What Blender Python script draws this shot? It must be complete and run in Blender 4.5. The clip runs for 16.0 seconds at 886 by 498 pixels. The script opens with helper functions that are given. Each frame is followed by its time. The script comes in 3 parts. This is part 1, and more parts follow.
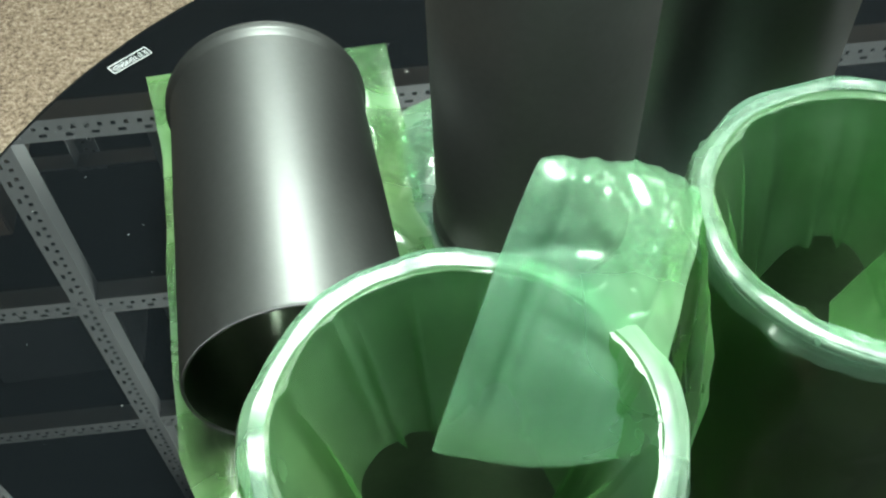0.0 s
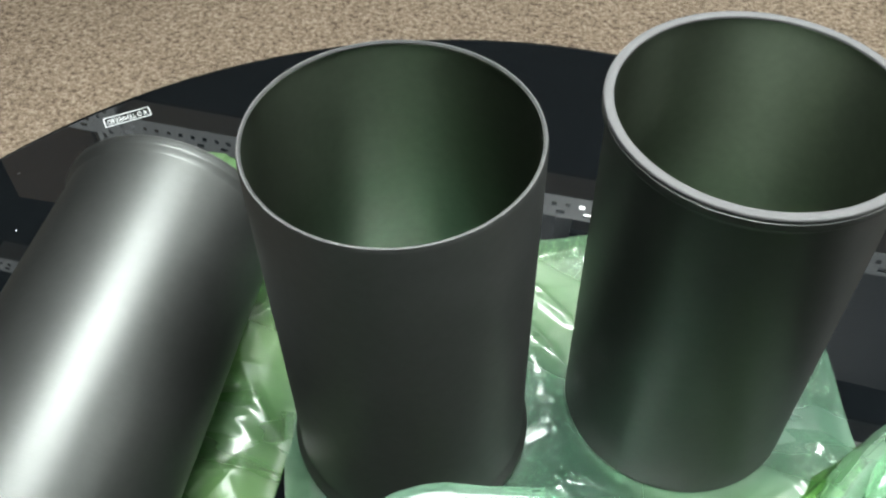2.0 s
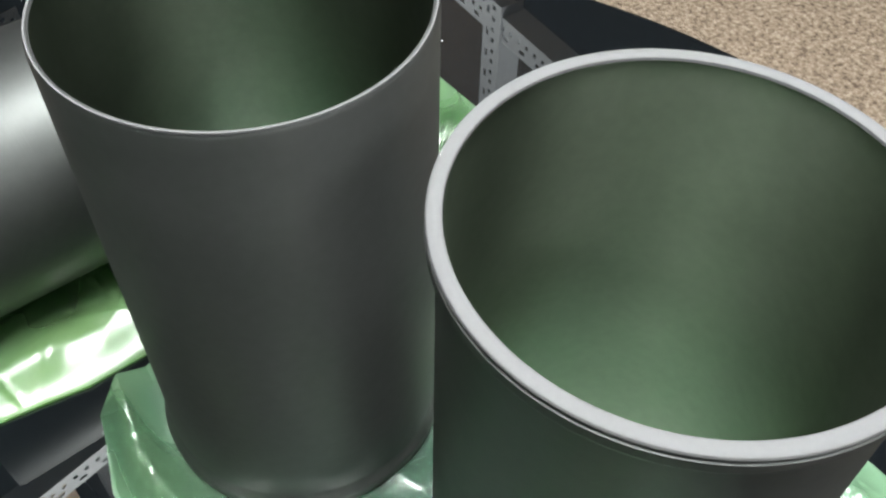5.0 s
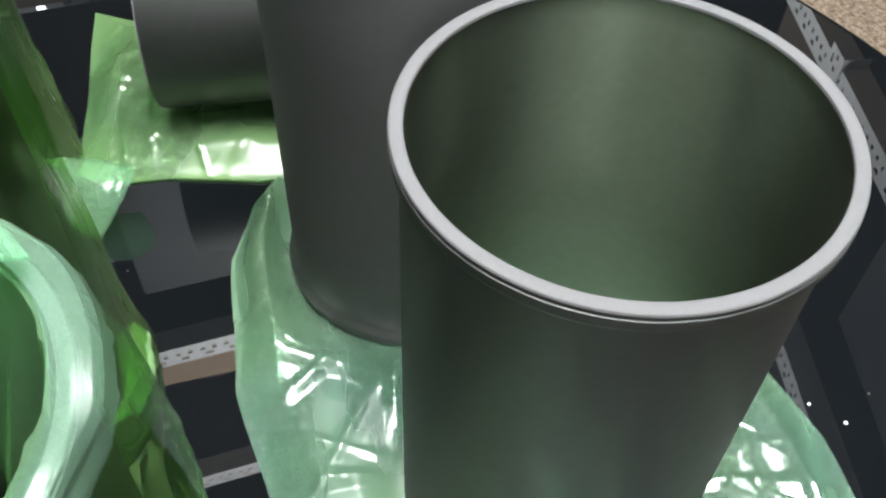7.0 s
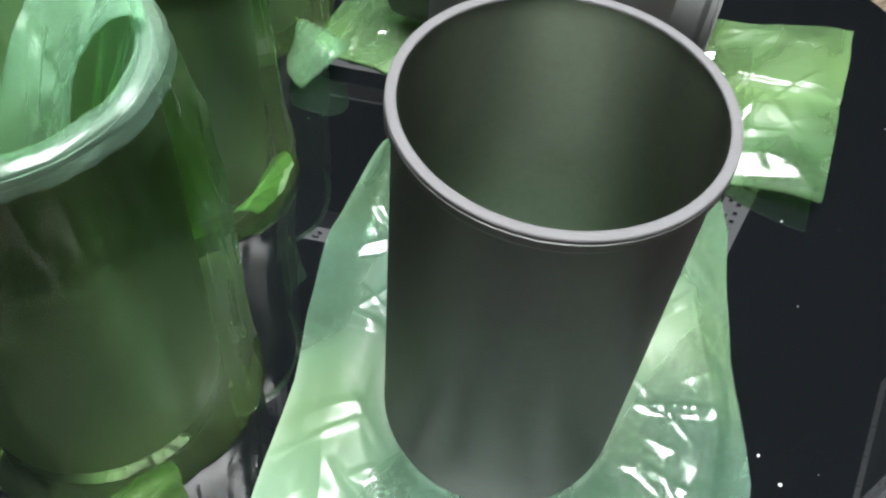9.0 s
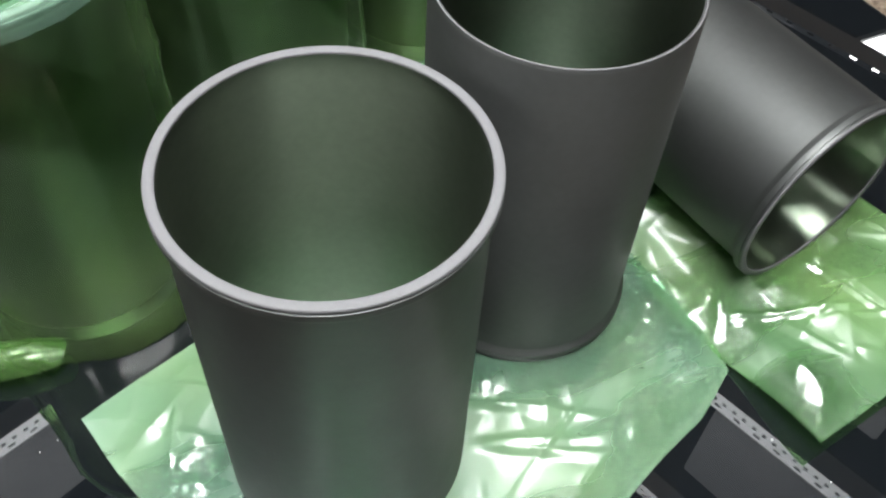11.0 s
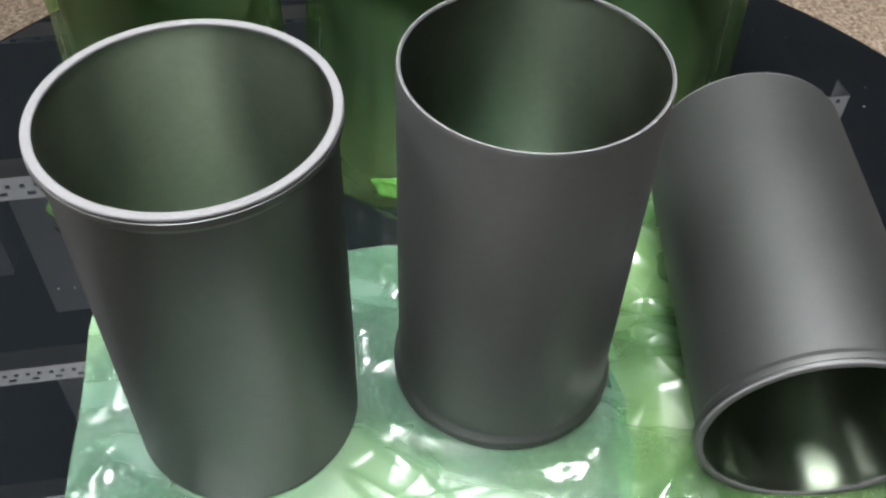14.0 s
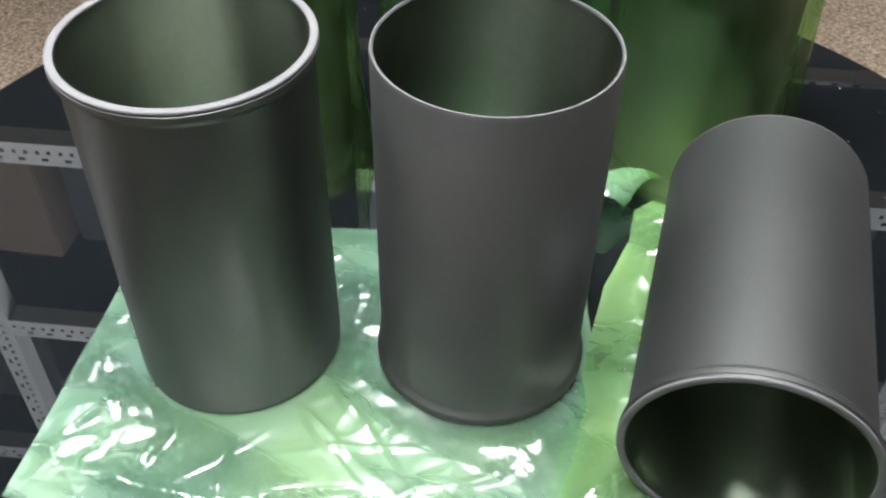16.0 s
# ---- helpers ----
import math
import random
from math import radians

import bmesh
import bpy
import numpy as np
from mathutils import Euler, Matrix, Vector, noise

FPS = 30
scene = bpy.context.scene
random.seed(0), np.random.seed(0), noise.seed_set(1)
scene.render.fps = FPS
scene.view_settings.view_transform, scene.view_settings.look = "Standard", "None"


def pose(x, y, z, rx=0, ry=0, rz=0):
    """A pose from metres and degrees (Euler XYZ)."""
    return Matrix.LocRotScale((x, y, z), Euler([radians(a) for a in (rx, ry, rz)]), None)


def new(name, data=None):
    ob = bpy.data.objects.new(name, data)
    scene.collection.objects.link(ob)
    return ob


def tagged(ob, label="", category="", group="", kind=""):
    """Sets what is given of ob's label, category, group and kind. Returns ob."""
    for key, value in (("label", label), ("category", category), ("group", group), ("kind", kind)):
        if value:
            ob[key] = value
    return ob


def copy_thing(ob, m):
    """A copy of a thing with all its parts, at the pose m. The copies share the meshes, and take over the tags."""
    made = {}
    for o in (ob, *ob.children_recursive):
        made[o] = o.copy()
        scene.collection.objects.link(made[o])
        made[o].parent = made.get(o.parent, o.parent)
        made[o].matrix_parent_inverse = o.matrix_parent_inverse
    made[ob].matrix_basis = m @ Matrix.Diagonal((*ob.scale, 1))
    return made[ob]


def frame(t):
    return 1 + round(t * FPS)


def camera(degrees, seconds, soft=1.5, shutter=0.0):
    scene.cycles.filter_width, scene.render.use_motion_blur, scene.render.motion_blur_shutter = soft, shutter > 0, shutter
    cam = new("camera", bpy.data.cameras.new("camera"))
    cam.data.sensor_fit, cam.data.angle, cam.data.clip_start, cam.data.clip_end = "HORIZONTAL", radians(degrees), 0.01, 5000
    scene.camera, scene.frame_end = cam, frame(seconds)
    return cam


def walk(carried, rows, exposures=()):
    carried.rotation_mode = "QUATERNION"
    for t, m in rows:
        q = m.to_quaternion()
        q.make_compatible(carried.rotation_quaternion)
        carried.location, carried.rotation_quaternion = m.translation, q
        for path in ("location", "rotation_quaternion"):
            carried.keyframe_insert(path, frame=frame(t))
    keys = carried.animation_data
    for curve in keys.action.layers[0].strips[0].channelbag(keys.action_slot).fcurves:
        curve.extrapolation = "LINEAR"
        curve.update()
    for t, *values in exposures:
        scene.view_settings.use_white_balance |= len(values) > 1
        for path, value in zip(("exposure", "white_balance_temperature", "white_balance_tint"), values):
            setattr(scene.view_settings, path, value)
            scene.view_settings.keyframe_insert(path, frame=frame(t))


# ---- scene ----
cam = camera(50.65, 16.0, soft=2.3)
PATH = [
    (0.0, pose(0.0656, 0.4511, 0.5191, 38.883, 1.911, 177.576)),
    (0.2, pose(0.0372, 0.4372, 0.5514, 38.639, 1.750, 178.059)),
    (0.5, pose(-0.0089, 0.4228, 0.5620, 40.622, 1.512, -178.566)),
    (0.7, pose(-0.0322, 0.4082, 0.5612, 41.914, 0.917, -176.240)),
    (1.0, pose(-0.0669, 0.3602, 0.5542, 42.085, 1.073, -173.028)),
    (1.5, pose(-0.1039, 0.3107, 0.5151, 41.263, 1.105, -167.199)),
    (2.0, pose(-0.1210, 0.2818, 0.5115, 41.237, 0.669, -161.474)),
    (2.5, pose(-0.1552, 0.2558, 0.4932, 40.831, 0.416, -154.602)),
    (3.0, pose(-0.2038, 0.1974, 0.4360, 39.782, 0.009, -150.018)),
    (3.2, pose(-0.2082, 0.1890, 0.4379, 39.179, -0.598, -148.198)),
    (5.3, pose(-0.2757, 0.0598, 0.4191, 40.338, -0.818, -114.442)),
    (5.5, pose(-0.2848, 0.0532, 0.4183, 40.152, -0.867, -111.080)),
    (6.0, pose(-0.3005, 0.0283, 0.4164, 40.128, -0.761, -103.285)),
    (6.5, pose(-0.3244, 0.0056, 0.4229, 39.368, -0.399, -96.204)),
    (7.0, pose(-0.3597, -0.0115, 0.4273, 40.034, -1.333, -89.612)),
    (7.5, pose(-0.3924, -0.0276, 0.4459, 40.130, -1.470, -82.740)),
    (8.0, pose(-0.4076, -0.0502, 0.4619, 38.558, -2.743, -73.865)),
    (8.5, pose(-0.4285, -0.0998, 0.4913, 38.128, -3.445, -66.870)),
    (9.0, pose(-0.4197, -0.1540, 0.4915, 38.010, -3.557, -59.391)),
    (9.5, pose(-0.3732, -0.2109, 0.4934, 37.430, -3.507, -50.451)),
    (9.7, pose(-0.3552, -0.2342, 0.4946, 37.499, -3.355, -46.913)),
    (11.8, pose(-0.1601, -0.3256, 0.5160, 38.247, -2.363, -15.721)),
    (12.0, pose(-0.1465, -0.3277, 0.5130, 38.300, -2.409, -13.951)),
    (12.5, pose(-0.1114, -0.3359, 0.5139, 38.956, -2.224, -8.832)),
    (13.0, pose(-0.0603, -0.3423, 0.5170, 38.632, -2.230, -2.377)),
    (13.5, pose(-0.0138, -0.3433, 0.5178, 39.206, -1.606, 4.496)),
    (14.0, pose(0.0169, -0.3767, 0.5077, 42.859, -1.499, 10.494)),
    (14.5, pose(0.0354, -0.4151, 0.5021, 44.450, -1.441, 13.908)),
    (15.0, pose(0.0749, -0.4201, 0.4993, 44.800, -1.274, 17.778)),
    (15.5, pose(0.1232, -0.4134, 0.4919, 45.430, -1.048, 22.405)),
    (16.0, pose(0.1622, -0.4041, 0.4970, 46.905, -0.709, 26.066)),
]
walk(cam, PATH, exposures=((0.0, 0.16, 6500, -6), (1.5, -0.18, 6500, 4), (3.0, -0.02, 6500, 6), (5.5, 0.20, 6500, 10), (9.0, -0.02, 6500, 13), (12.0, 0.0, 6500, 13), (14.5, 0.40, 6500, 14), (16.0, 0.45, 6500, 14)))

# ---- world and lights ----
world = bpy.data.worlds.new("room_world")
world.use_nodes = True
world.node_tree.nodes["Background"].inputs[0].default_value = (0.55, 0.6, 0.65, 1)
world.node_tree.nodes["Background"].inputs[1].default_value = 0.04
scene.world = world

TOP = -0.008          # upper face of the glass disc
FLOOR = -0.75
CEIL = 1.75


def lamp(name, x, y, z, sx, sy, watts, turn=0.0, colour=(0.96, 1.0, 0.985)):
    data = bpy.data.lights.new(name, "AREA")
    data.shape, data.size, data.size_y, data.energy, data.color = "RECTANGLE", sx, sy, watts, colour
    ob = new(name, data)
    ob.matrix_world = pose(x, y, z, 0, 0, turn)
    return ob


# x, y, width, length, watts of each ceiling panel
# first panel follows from the highlights; the other five are added unseen fills
PANELS = ((-0.17, -0.10, 0.80, 0.92, 84), (-2.3, -0.3, 0.6, 1.2, 16), (-1.75, -1.5, 0.6, 1.2, 18), (0.0, -2.2, 1.2, 0.8, 84), (0.15, 1.70, 0.6, 0.8, 30), (2.3, 0.9, 0.6, 1.2, 74))
for px, py, pw, pl, watts in PANELS:
    lamp("unseen_panel_light", px, py, CEIL - 0.06, pw - 0.04, pl - 0.04, watts)

# ---- materials ----


def nodes_of(name):
    m = bpy.data.materials.new(name)
    m.use_nodes = True
    nt = m.node_tree
    return m, nt, nt.nodes["Principled BSDF"], nt.nodes["Material Output"]


def node(nt, kind, **inputs):
    n = nt.nodes.new(kind)
    for k, v in inputs.items():
        n.inputs[k.replace("_", " ")].default_value = v
    return n


def plain(name, colour, rough=0.5, metal=0.0, vary=0.12, scale=30.0, bump=0.0, bscale=200.0, spec=0.5):
    """A surface with two scales of variation in tone and a fine relief."""
    m, nt, b, out = nodes_of(name)
    tc = node(nt, "ShaderNodeTexCoord")
    n1 = node(nt, "ShaderNodeTexNoise", Scale=scale, Detail=6.0, Roughness=0.6)
    n2 = node(nt, "ShaderNodeTexNoise", Scale=scale * 9, Detail=3.0)
    nt.links.new(tc.outputs["Object"], n1.inputs["Vector"])
    nt.links.new(tc.outputs["Object"], n2.inputs["Vector"])
    add = node(nt, "ShaderNodeMath")
    add.operation = "ADD"
    nt.links.new(n1.outputs["Fac"], add.inputs[0])
    nt.links.new(n2.outputs["Fac"], add.inputs[1])
    ramp = node(nt, "ShaderNodeMapRange")
    ramp.inputs["From Min"].default_value, ramp.inputs["From Max"].default_value = 0.6, 1.4
    ramp.inputs["To Min"].default_value, ramp.inputs["To Max"].default_value = 1 - vary, 1 + vary
    nt.links.new(add.outputs[0], ramp.inputs["Value"])
    mul = node(nt, "ShaderNodeVectorMath")
    mul.operation = "SCALE"
    mul.inputs[0].default_value = colour[:3]
    nt.links.new(ramp.outputs[0], mul.inputs["Scale"])
    nt.links.new(mul.outputs[0], b.inputs["Base Color"])
    rr = node(nt, "ShaderNodeMapRange")
    rr.inputs["To Min"].default_value, rr.inputs["To Max"].default_value = rough * 0.85, min(1, rough * 1.15)
    nt.links.new(n1.outputs["Fac"], rr.inputs["Value"])
    nt.links.new(rr.outputs[0], b.inputs["Roughness"])
    b.inputs["Metallic"].default_value = metal
    b.inputs["Specular IOR Level"].default_value = spec
    if bump:
        n3 = node(nt, "ShaderNodeTexNoise", Scale=bscale, Detail=4.0)
        nt.links.new(tc.outputs["Object"], n3.inputs["Vector"])
        bp = node(nt, "ShaderNodeBump", Strength=bump, Distance=0.001)
        nt.links.new(n3.outputs["Fac"], bp.inputs["Height"])
        nt.links.new(bp.outputs[0], b.inputs["Normal"])
    return m


def turned_steel(name, colour, rough, metal, aniso, sheen=0.0):
    """Steel turned on a lathe: fine rings round the axis draw the shine out along it."""
    m = plain(name, colour, rough, metal, 0.08, 22, 0.0)
    nt = m.node_tree
    b = nt.nodes["Principled BSDF"]
    tan = node(nt, "ShaderNodeTangent")
    tan.direction_type, tan.axis = "RADIAL", "Z"
    b.inputs["Anisotropic"].default_value = aniso
    b.inputs["Anisotropic Rotation"].default_value = 0.25
    nt.links.new(tan.outputs[0], b.inputs["Tangent"])
    tc = node(nt, "ShaderNodeTexCoord")
    mp = node(nt, "ShaderNodeMapping")
    mp.inputs["Scale"].default_value = (12, 12, 1400)
    n = node(nt, "ShaderNodeTexNoise", Scale=1.0, Detail=2.0)
    nt.links.new(tc.outputs["Object"], mp.inputs["Vector"])
    nt.links.new(mp.outputs[0], n.inputs["Vector"])
    bp = node(nt, "ShaderNodeBump", Strength=0.06, Distance=0.0005)
    nt.links.new(n.outputs["Fac"], bp.inputs["Height"])
    nt.links.new(bp.outputs[0], b.inputs["Normal"])
    if sheen:
        # crests of the turning marks, polished by handling, shine a little sharper
        gl = node(nt, "ShaderNodeBsdfAnisotropic", Color=(*colour, 1), Roughness=rough * 0.62)
        nt.links.new(bp.outputs[0], gl.inputs["Normal"])
        mx = node(nt, "ShaderNodeMixShader", Fac=sheen)
        nt.links.new(b.outputs[0], mx.inputs[1])
        nt.links.new(gl.outputs[0], mx.inputs[2])
        nt.links.new(mx.outputs[0], nt.nodes["Material Output"].inputs["Surface"])
    return m


def carpet_material():
    m, nt, b, out = nodes_of("loop_pile_carpet")
    tc = node(nt, "ShaderNodeTexCoord")
    n1 = node(nt, "ShaderNodeTexNoise", Scale=95.0, Detail=5.0, Roughness=0.75)
    n2 = node(nt, "ShaderNodeTexNoise", Scale=3.0, Detail=4.0)
    v = node(nt, "ShaderNodeTexVoronoi", Scale=190.0)
    for n in (n1, n2, v):
        nt.links.new(tc.outputs["Object"], n.inputs["Vector"])
    ramp = node(nt, "ShaderNodeValToRGB")
    cr = ramp.color_ramp
    cr.elements[0].position, cr.elements[0].color = 0.36, (0.105, 0.074, 0.052, 1)
    cr.elements[1].position, cr.elements[1].color = 0.64, (0.41, 0.33, 0.258, 1)
    e = cr.elements.new(0.5)
    e.color = (0.26, 0.197, 0.145, 1)
    nt.links.new(n1.outputs["Fac"], ramp.inputs[0])
    mix = node(nt, "ShaderNodeMix")
    mix.data_type, mix.blend_type = "RGBA", "MULTIPLY"
    mix.inputs[0].default_value = 0.5
    r2 = node(nt, "ShaderNodeMapRange")
    r2.inputs["To Min"].default_value, r2.inputs["To Max"].default_value = 0.6, 1.25
    nt.links.new(n2.outputs["Fac"], r2.inputs["Value"])
    nt.links.new(ramp.outputs[0], mix.inputs[6])
    nt.links.new(r2.outputs[0], mix.inputs[7])
    nt.links.new(mix.outputs[2], b.inputs["Base Color"])
    b.inputs["Roughness"].default_value = 0.95
    b.inputs["Specular IOR Level"].default_value = 0.1
    bp = node(nt, "ShaderNodeBump", Strength=0.9, Distance=0.006)
    nt.links.new(v.outputs["Distance"], bp.inputs["Height"])
    nt.links.new(bp.outputs[0], b.inputs["Normal"])
    return m


def film_material(name, tint, body, cover, rough, through_light=0.4, skin=1.7, gloss=0.10, spread=0.10):
    """Green polythene: part clear, part hazy, under a glossy skin; where two layers cling together it is clearer."""
    m, nt, b, out = nodes_of(name)
    tc = node(nt, "ShaderNodeTexCoord")
    n1 = node(nt, "ShaderNodeTexNoise", Scale=11.0, Detail=3.0, Roughness=0.5, Distortion=0.6)
    n2 = node(nt, "ShaderNodeTexNoise", Scale=70.0, Detail=2.0, Distortion=0.8)
    n4 = node(nt, "ShaderNodeTexNoise", Scale=6.0, Detail=2.0)
    mp = node(nt, "ShaderNodeMapping")
    mp.inputs["Rotation"].default_value, mp.inputs["Scale"].default_value = (0, 0, 0.5), (0.45, 1.4, 0.8)
    nt.links.new(tc.outputs["Object"], mp.inputs["Vector"])
    for n in (n1, n2):
        nt.links.new(mp.outputs[0], n.inputs["Vector"])
    nt.links.new(tc.outputs["Object"], n4.inputs["Vector"])
    ramp = node(nt, "ShaderNodeValToRGB")
    cr = ramp.color_ramp
    cr.elements[0].position, cr.elements[1].position = 0.38, 0.66
    cr.elements[0].color = (body[0] * 0.94, body[1] * 0.98, body[2] * 1.06, 1)
    cr.elements[1].color = (min(1, body[0] * 1.14), body[1] * 1.04, body[2] * 0.78, 1)
    nt.links.new(n4.outputs["Fac"], ramp.inputs[0])
    nt.links.new(ramp.outputs[0], b.inputs["Base Color"])
    b.inputs["Roughness"].default_value = rough
    b.inputs["Specular IOR Level"].default_value = 0.4
    # fine relief of the film itself
    bp = node(nt, "ShaderNodeBump", Strength=0.05, Distance=0.0010)
    nt.links.new(n2.outputs["Fac"], bp.inputs["Height"])
    nt.links.new(bp.outputs[0], b.inputs["Normal"])
    tl = node(nt, "ShaderNodeBsdfTranslucent")
    nt.links.new(ramp.outputs[0], tl.inputs["Color"])
    mx1 = node(nt, "ShaderNodeMixShader", Fac=through_light)
    nt.links.new(b.outputs[0], mx1.inputs[1])
    nt.links.new(tl.outputs[0], mx1.inputs[2])
    tr = node(nt, "ShaderNodeBsdfTransparent", Color=(*tint, 1))
    mx2 = node(nt, "ShaderNodeMixShader")
    # haze: soft drift, and patches with a clear border where layers cling
    soft = node(nt, "ShaderNodeMapRange")
    soft.inputs["From Min"].default_value, soft.inputs["From Max"].default_value = 0.3, 0.7
    soft.inputs["To Min"].default_value, soft.inputs["To Max"].default_value = cover - spread, cover + spread * 0.5
    nt.links.new(n4.outputs["Fac"], soft.inputs["Value"])
    cling = node(nt, "ShaderNodeMapRange")
    cling.inputs["From Min"].default_value, cling.inputs["From Max"].default_value = 0.46, 0.56
    cling.inputs["To Min"].default_value, cling.inputs["To Max"].default_value = -spread * 0.45, spread * 0.45
    nt.links.new(n1.outputs["Fac"], cling.inputs["Value"])
    add = node(nt, "ShaderNodeMath")
    add.operation, add.use_clamp = "ADD", True
    nt.links.new(soft.outputs[0], add.inputs[0])
    nt.links.new(cling.outputs[0], add.inputs[1])
    nt.links.new(add.outputs[0], mx2.inputs[0])
    nt.links.new(tr.outputs[0], mx2.inputs[1])
    nt.links.new(mx1.outputs[0], mx2.inputs[2])
    # the glossy skin, sharper in some places than in others
    gl = node(nt, "ShaderNodeBsdfGlossy")
    gr = node(nt, "ShaderNodeMapRange")
    gr.inputs["From Min"].default_value, gr.inputs["From Max"].default_value = 0.35, 0.65
    gr.inputs["To Min"].default_value, gr.inputs["To Max"].default_value = gloss, gloss * 2.4
    nt.links.new(n1.outputs["Fac"], gr.inputs["Value"])
    nt.links.new(gr.outputs[0], gl.inputs["Roughness"])
    nt.links.new(bp.outputs[0], gl.inputs["Normal"])
    lw = node(nt, "ShaderNodeLayerWeight", Blend=0.5)
    nt.links.new(bp.outputs[0], lw.inputs["Normal"])
    pw = node(nt, "ShaderNodeMath")
    pw.operation = "POWER"
    pw.inputs[1].default_value = 4.0
    nt.links.new(lw.outputs["Facing"], pw.inputs[0])
    fr = node(nt, "ShaderNodeMapRange")
    fr.inputs["To Min"].default_value, fr.inputs["To Max"].default_value = ((skin - 1) / (skin + 1)) ** 2, 0.36
    nt.links.new(pw.outputs[0], fr.inputs["Value"])
    mx3 = node(nt, "ShaderNodeMixShader")
    nt.links.new(fr.outputs[0], mx3.inputs[0])
    nt.links.new(mx2.outputs[0], mx3.inputs[1])
    nt.links.new(gl.outputs[0], mx3.inputs[2])
    nt.links.new(mx3.outputs[0], out.inputs["Surface"])
    return m


GLASS = plain("black_tempered_glass", (0.004, 0.005, 0.006), 0.012, 0.0, 0.1, 20, 0, 0, 0.8)
GLASS.node_tree.nodes["Principled BSDF"].inputs["Coat Weight"].default_value = 0.2
GLASS.node_tree.nodes["Principled BSDF"].inputs["Coat Roughness"].default_value = 0.01
CARPET = carpet_material()
PHOS = turned_steel("dark_phosphated_steel", (0.100, 0.103, 0.101), 0.58, 0.96, 0.30, 0.25)
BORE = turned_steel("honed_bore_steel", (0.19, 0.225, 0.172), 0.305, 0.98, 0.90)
MACHINED = plain("bright_machined_steel", (0.105, 0.103, 0.107), 0.7, 0.0, 0.05, 60, 0.05, 1500, 0.25)
FILM = film_material("green_polythene_film", (0.70, 0.90, 0.77), (0.33, 0.55, 0.41), 0.31, 0.3, 0.4, 2.0, 0.16, 0.14)
FILM_YELLOW = film_material("yellow_green_polythene_film", (0.66, 0.90, 0.58), (0.33, 0.56, 0.29), 0.31, 0.3, 0.4, 2.0, 0.16, 0.14)
FILM_CLEAR = film_material("clear_green_polythene", (0.60, 0.84, 0.46), (0.31, 0.54, 0.24), 0.13, 0.25, 0.4, 1.5, 0.15, 0.10)
FILM_MID = film_material("green_polythene_lining", (0.64, 0.90, 0.56), (0.32, 0.60, 0.30), 0.36, 0.25, 0.5, 1.7, 0.14, 0.16)
FILM_PALE = film_material("pale_folded_polythene", (0.74, 0.94, 0.78), (0.40, 0.66, 0.45), 0.33, 0.3, 0.45, 1.55, 0.16, 0.14)
WALL = plain("charcoal_wall_paint", (0.055, 0.055, 0.055), 0.8, 0, 0.1, 4, 0.2, 120)
CEILING = plain("dark_ceiling_paint", (0.022, 0.022, 0.022), 0.85, 0, 0.1, 4, 0.2, 120)
ANGLE = plain("pale_grey_powder_coated_steel", (0.55, 0.56, 0.58), 0.45, 0.1, 0.08, 12, 0.05, 300)
BOARD = plain("black_shelf_board", (0.013, 0.013, 0.015), 0.5, 0, 0.2, 10, 0.1, 100)
CARD = plain("brown_cardboard", (0.40, 0.28, 0.19), 0.8, 0, 0.12, 8, 0.2, 90)
BROWNDARK = plain("dark_brown_cardboard", (0.13, 0.09, 0.065), 0.8, 0, 0.15, 8, 0.2, 90)
DARKBOX = plain("black_cardboard", (0.013, 0.013, 0.016), 0.6, 0, 0.2, 8, 0.2, 90)
STEELBASE = plain("black_pedestal_steel", (0.02, 0.02, 0.02), 0.4, 0.5, 0.1, 10)
PRINT = plain("white_glass_print", (0.62, 0.64, 0.64), 0.5, 0, 0.15, 300)
PLUSH = plain("white_dust", (0.5, 0.5, 0.5), 0.9)

# glow of the ceiling panels, most of them added fills
glow = bpy.data.materials.new("unseen_panel_diffuser")
glow.use_nodes = True
gb = glow.node_tree.nodes["Principled BSDF"]
gb.inputs["Emission Color"].default_value = (0.95, 1.0, 0.97, 1)
gb.inputs["Emission Strength"].default_value = 8.0

# ---- mesh helpers ----


def mesh_of(bm, material, smooth=40):
    if not any(e.is_boundary for e in bm.edges):
        bmesh.ops.recalc_face_normals(bm, faces=bm.faces)
    me = bpy.data.meshes.new("mesh")
    bm.to_mesh(me)
    bm.free()
    me.materials.append(material)
    if smooth:
        for p in me.polygons:
            p.use_smooth = True
        me.set_sharp_from_angle(angle=radians(smooth))
    return me


def part(name, bm, material, parent=None, label="", m=None, smooth=40):
    ob = new(name, mesh_of(bm, material, smooth))
    if parent:
        ob.parent = parent
    if m is not None:
        ob.matrix_basis = m
    return tagged(ob, label)


def box(sx, sy, sz, x=0, y=0, z=0, bevel=0.0, bm=None):
    """A box standing on z, centred on x, y."""
    own = bm is None
    bm = bm or bmesh.new()
    r = bmesh.ops.create_cube(bm, size=1, matrix=Matrix.Translation((x, y, z + sz / 2)) @ Matrix.Diagonal((sx, sy, sz, 1)))
    if bevel:
        es = list({e for v in r["verts"] for e in v.link_edges})
        bmesh.ops.bevel(bm, geom=es, offset=bevel, segments=2, affect="EDGES")
    return bm


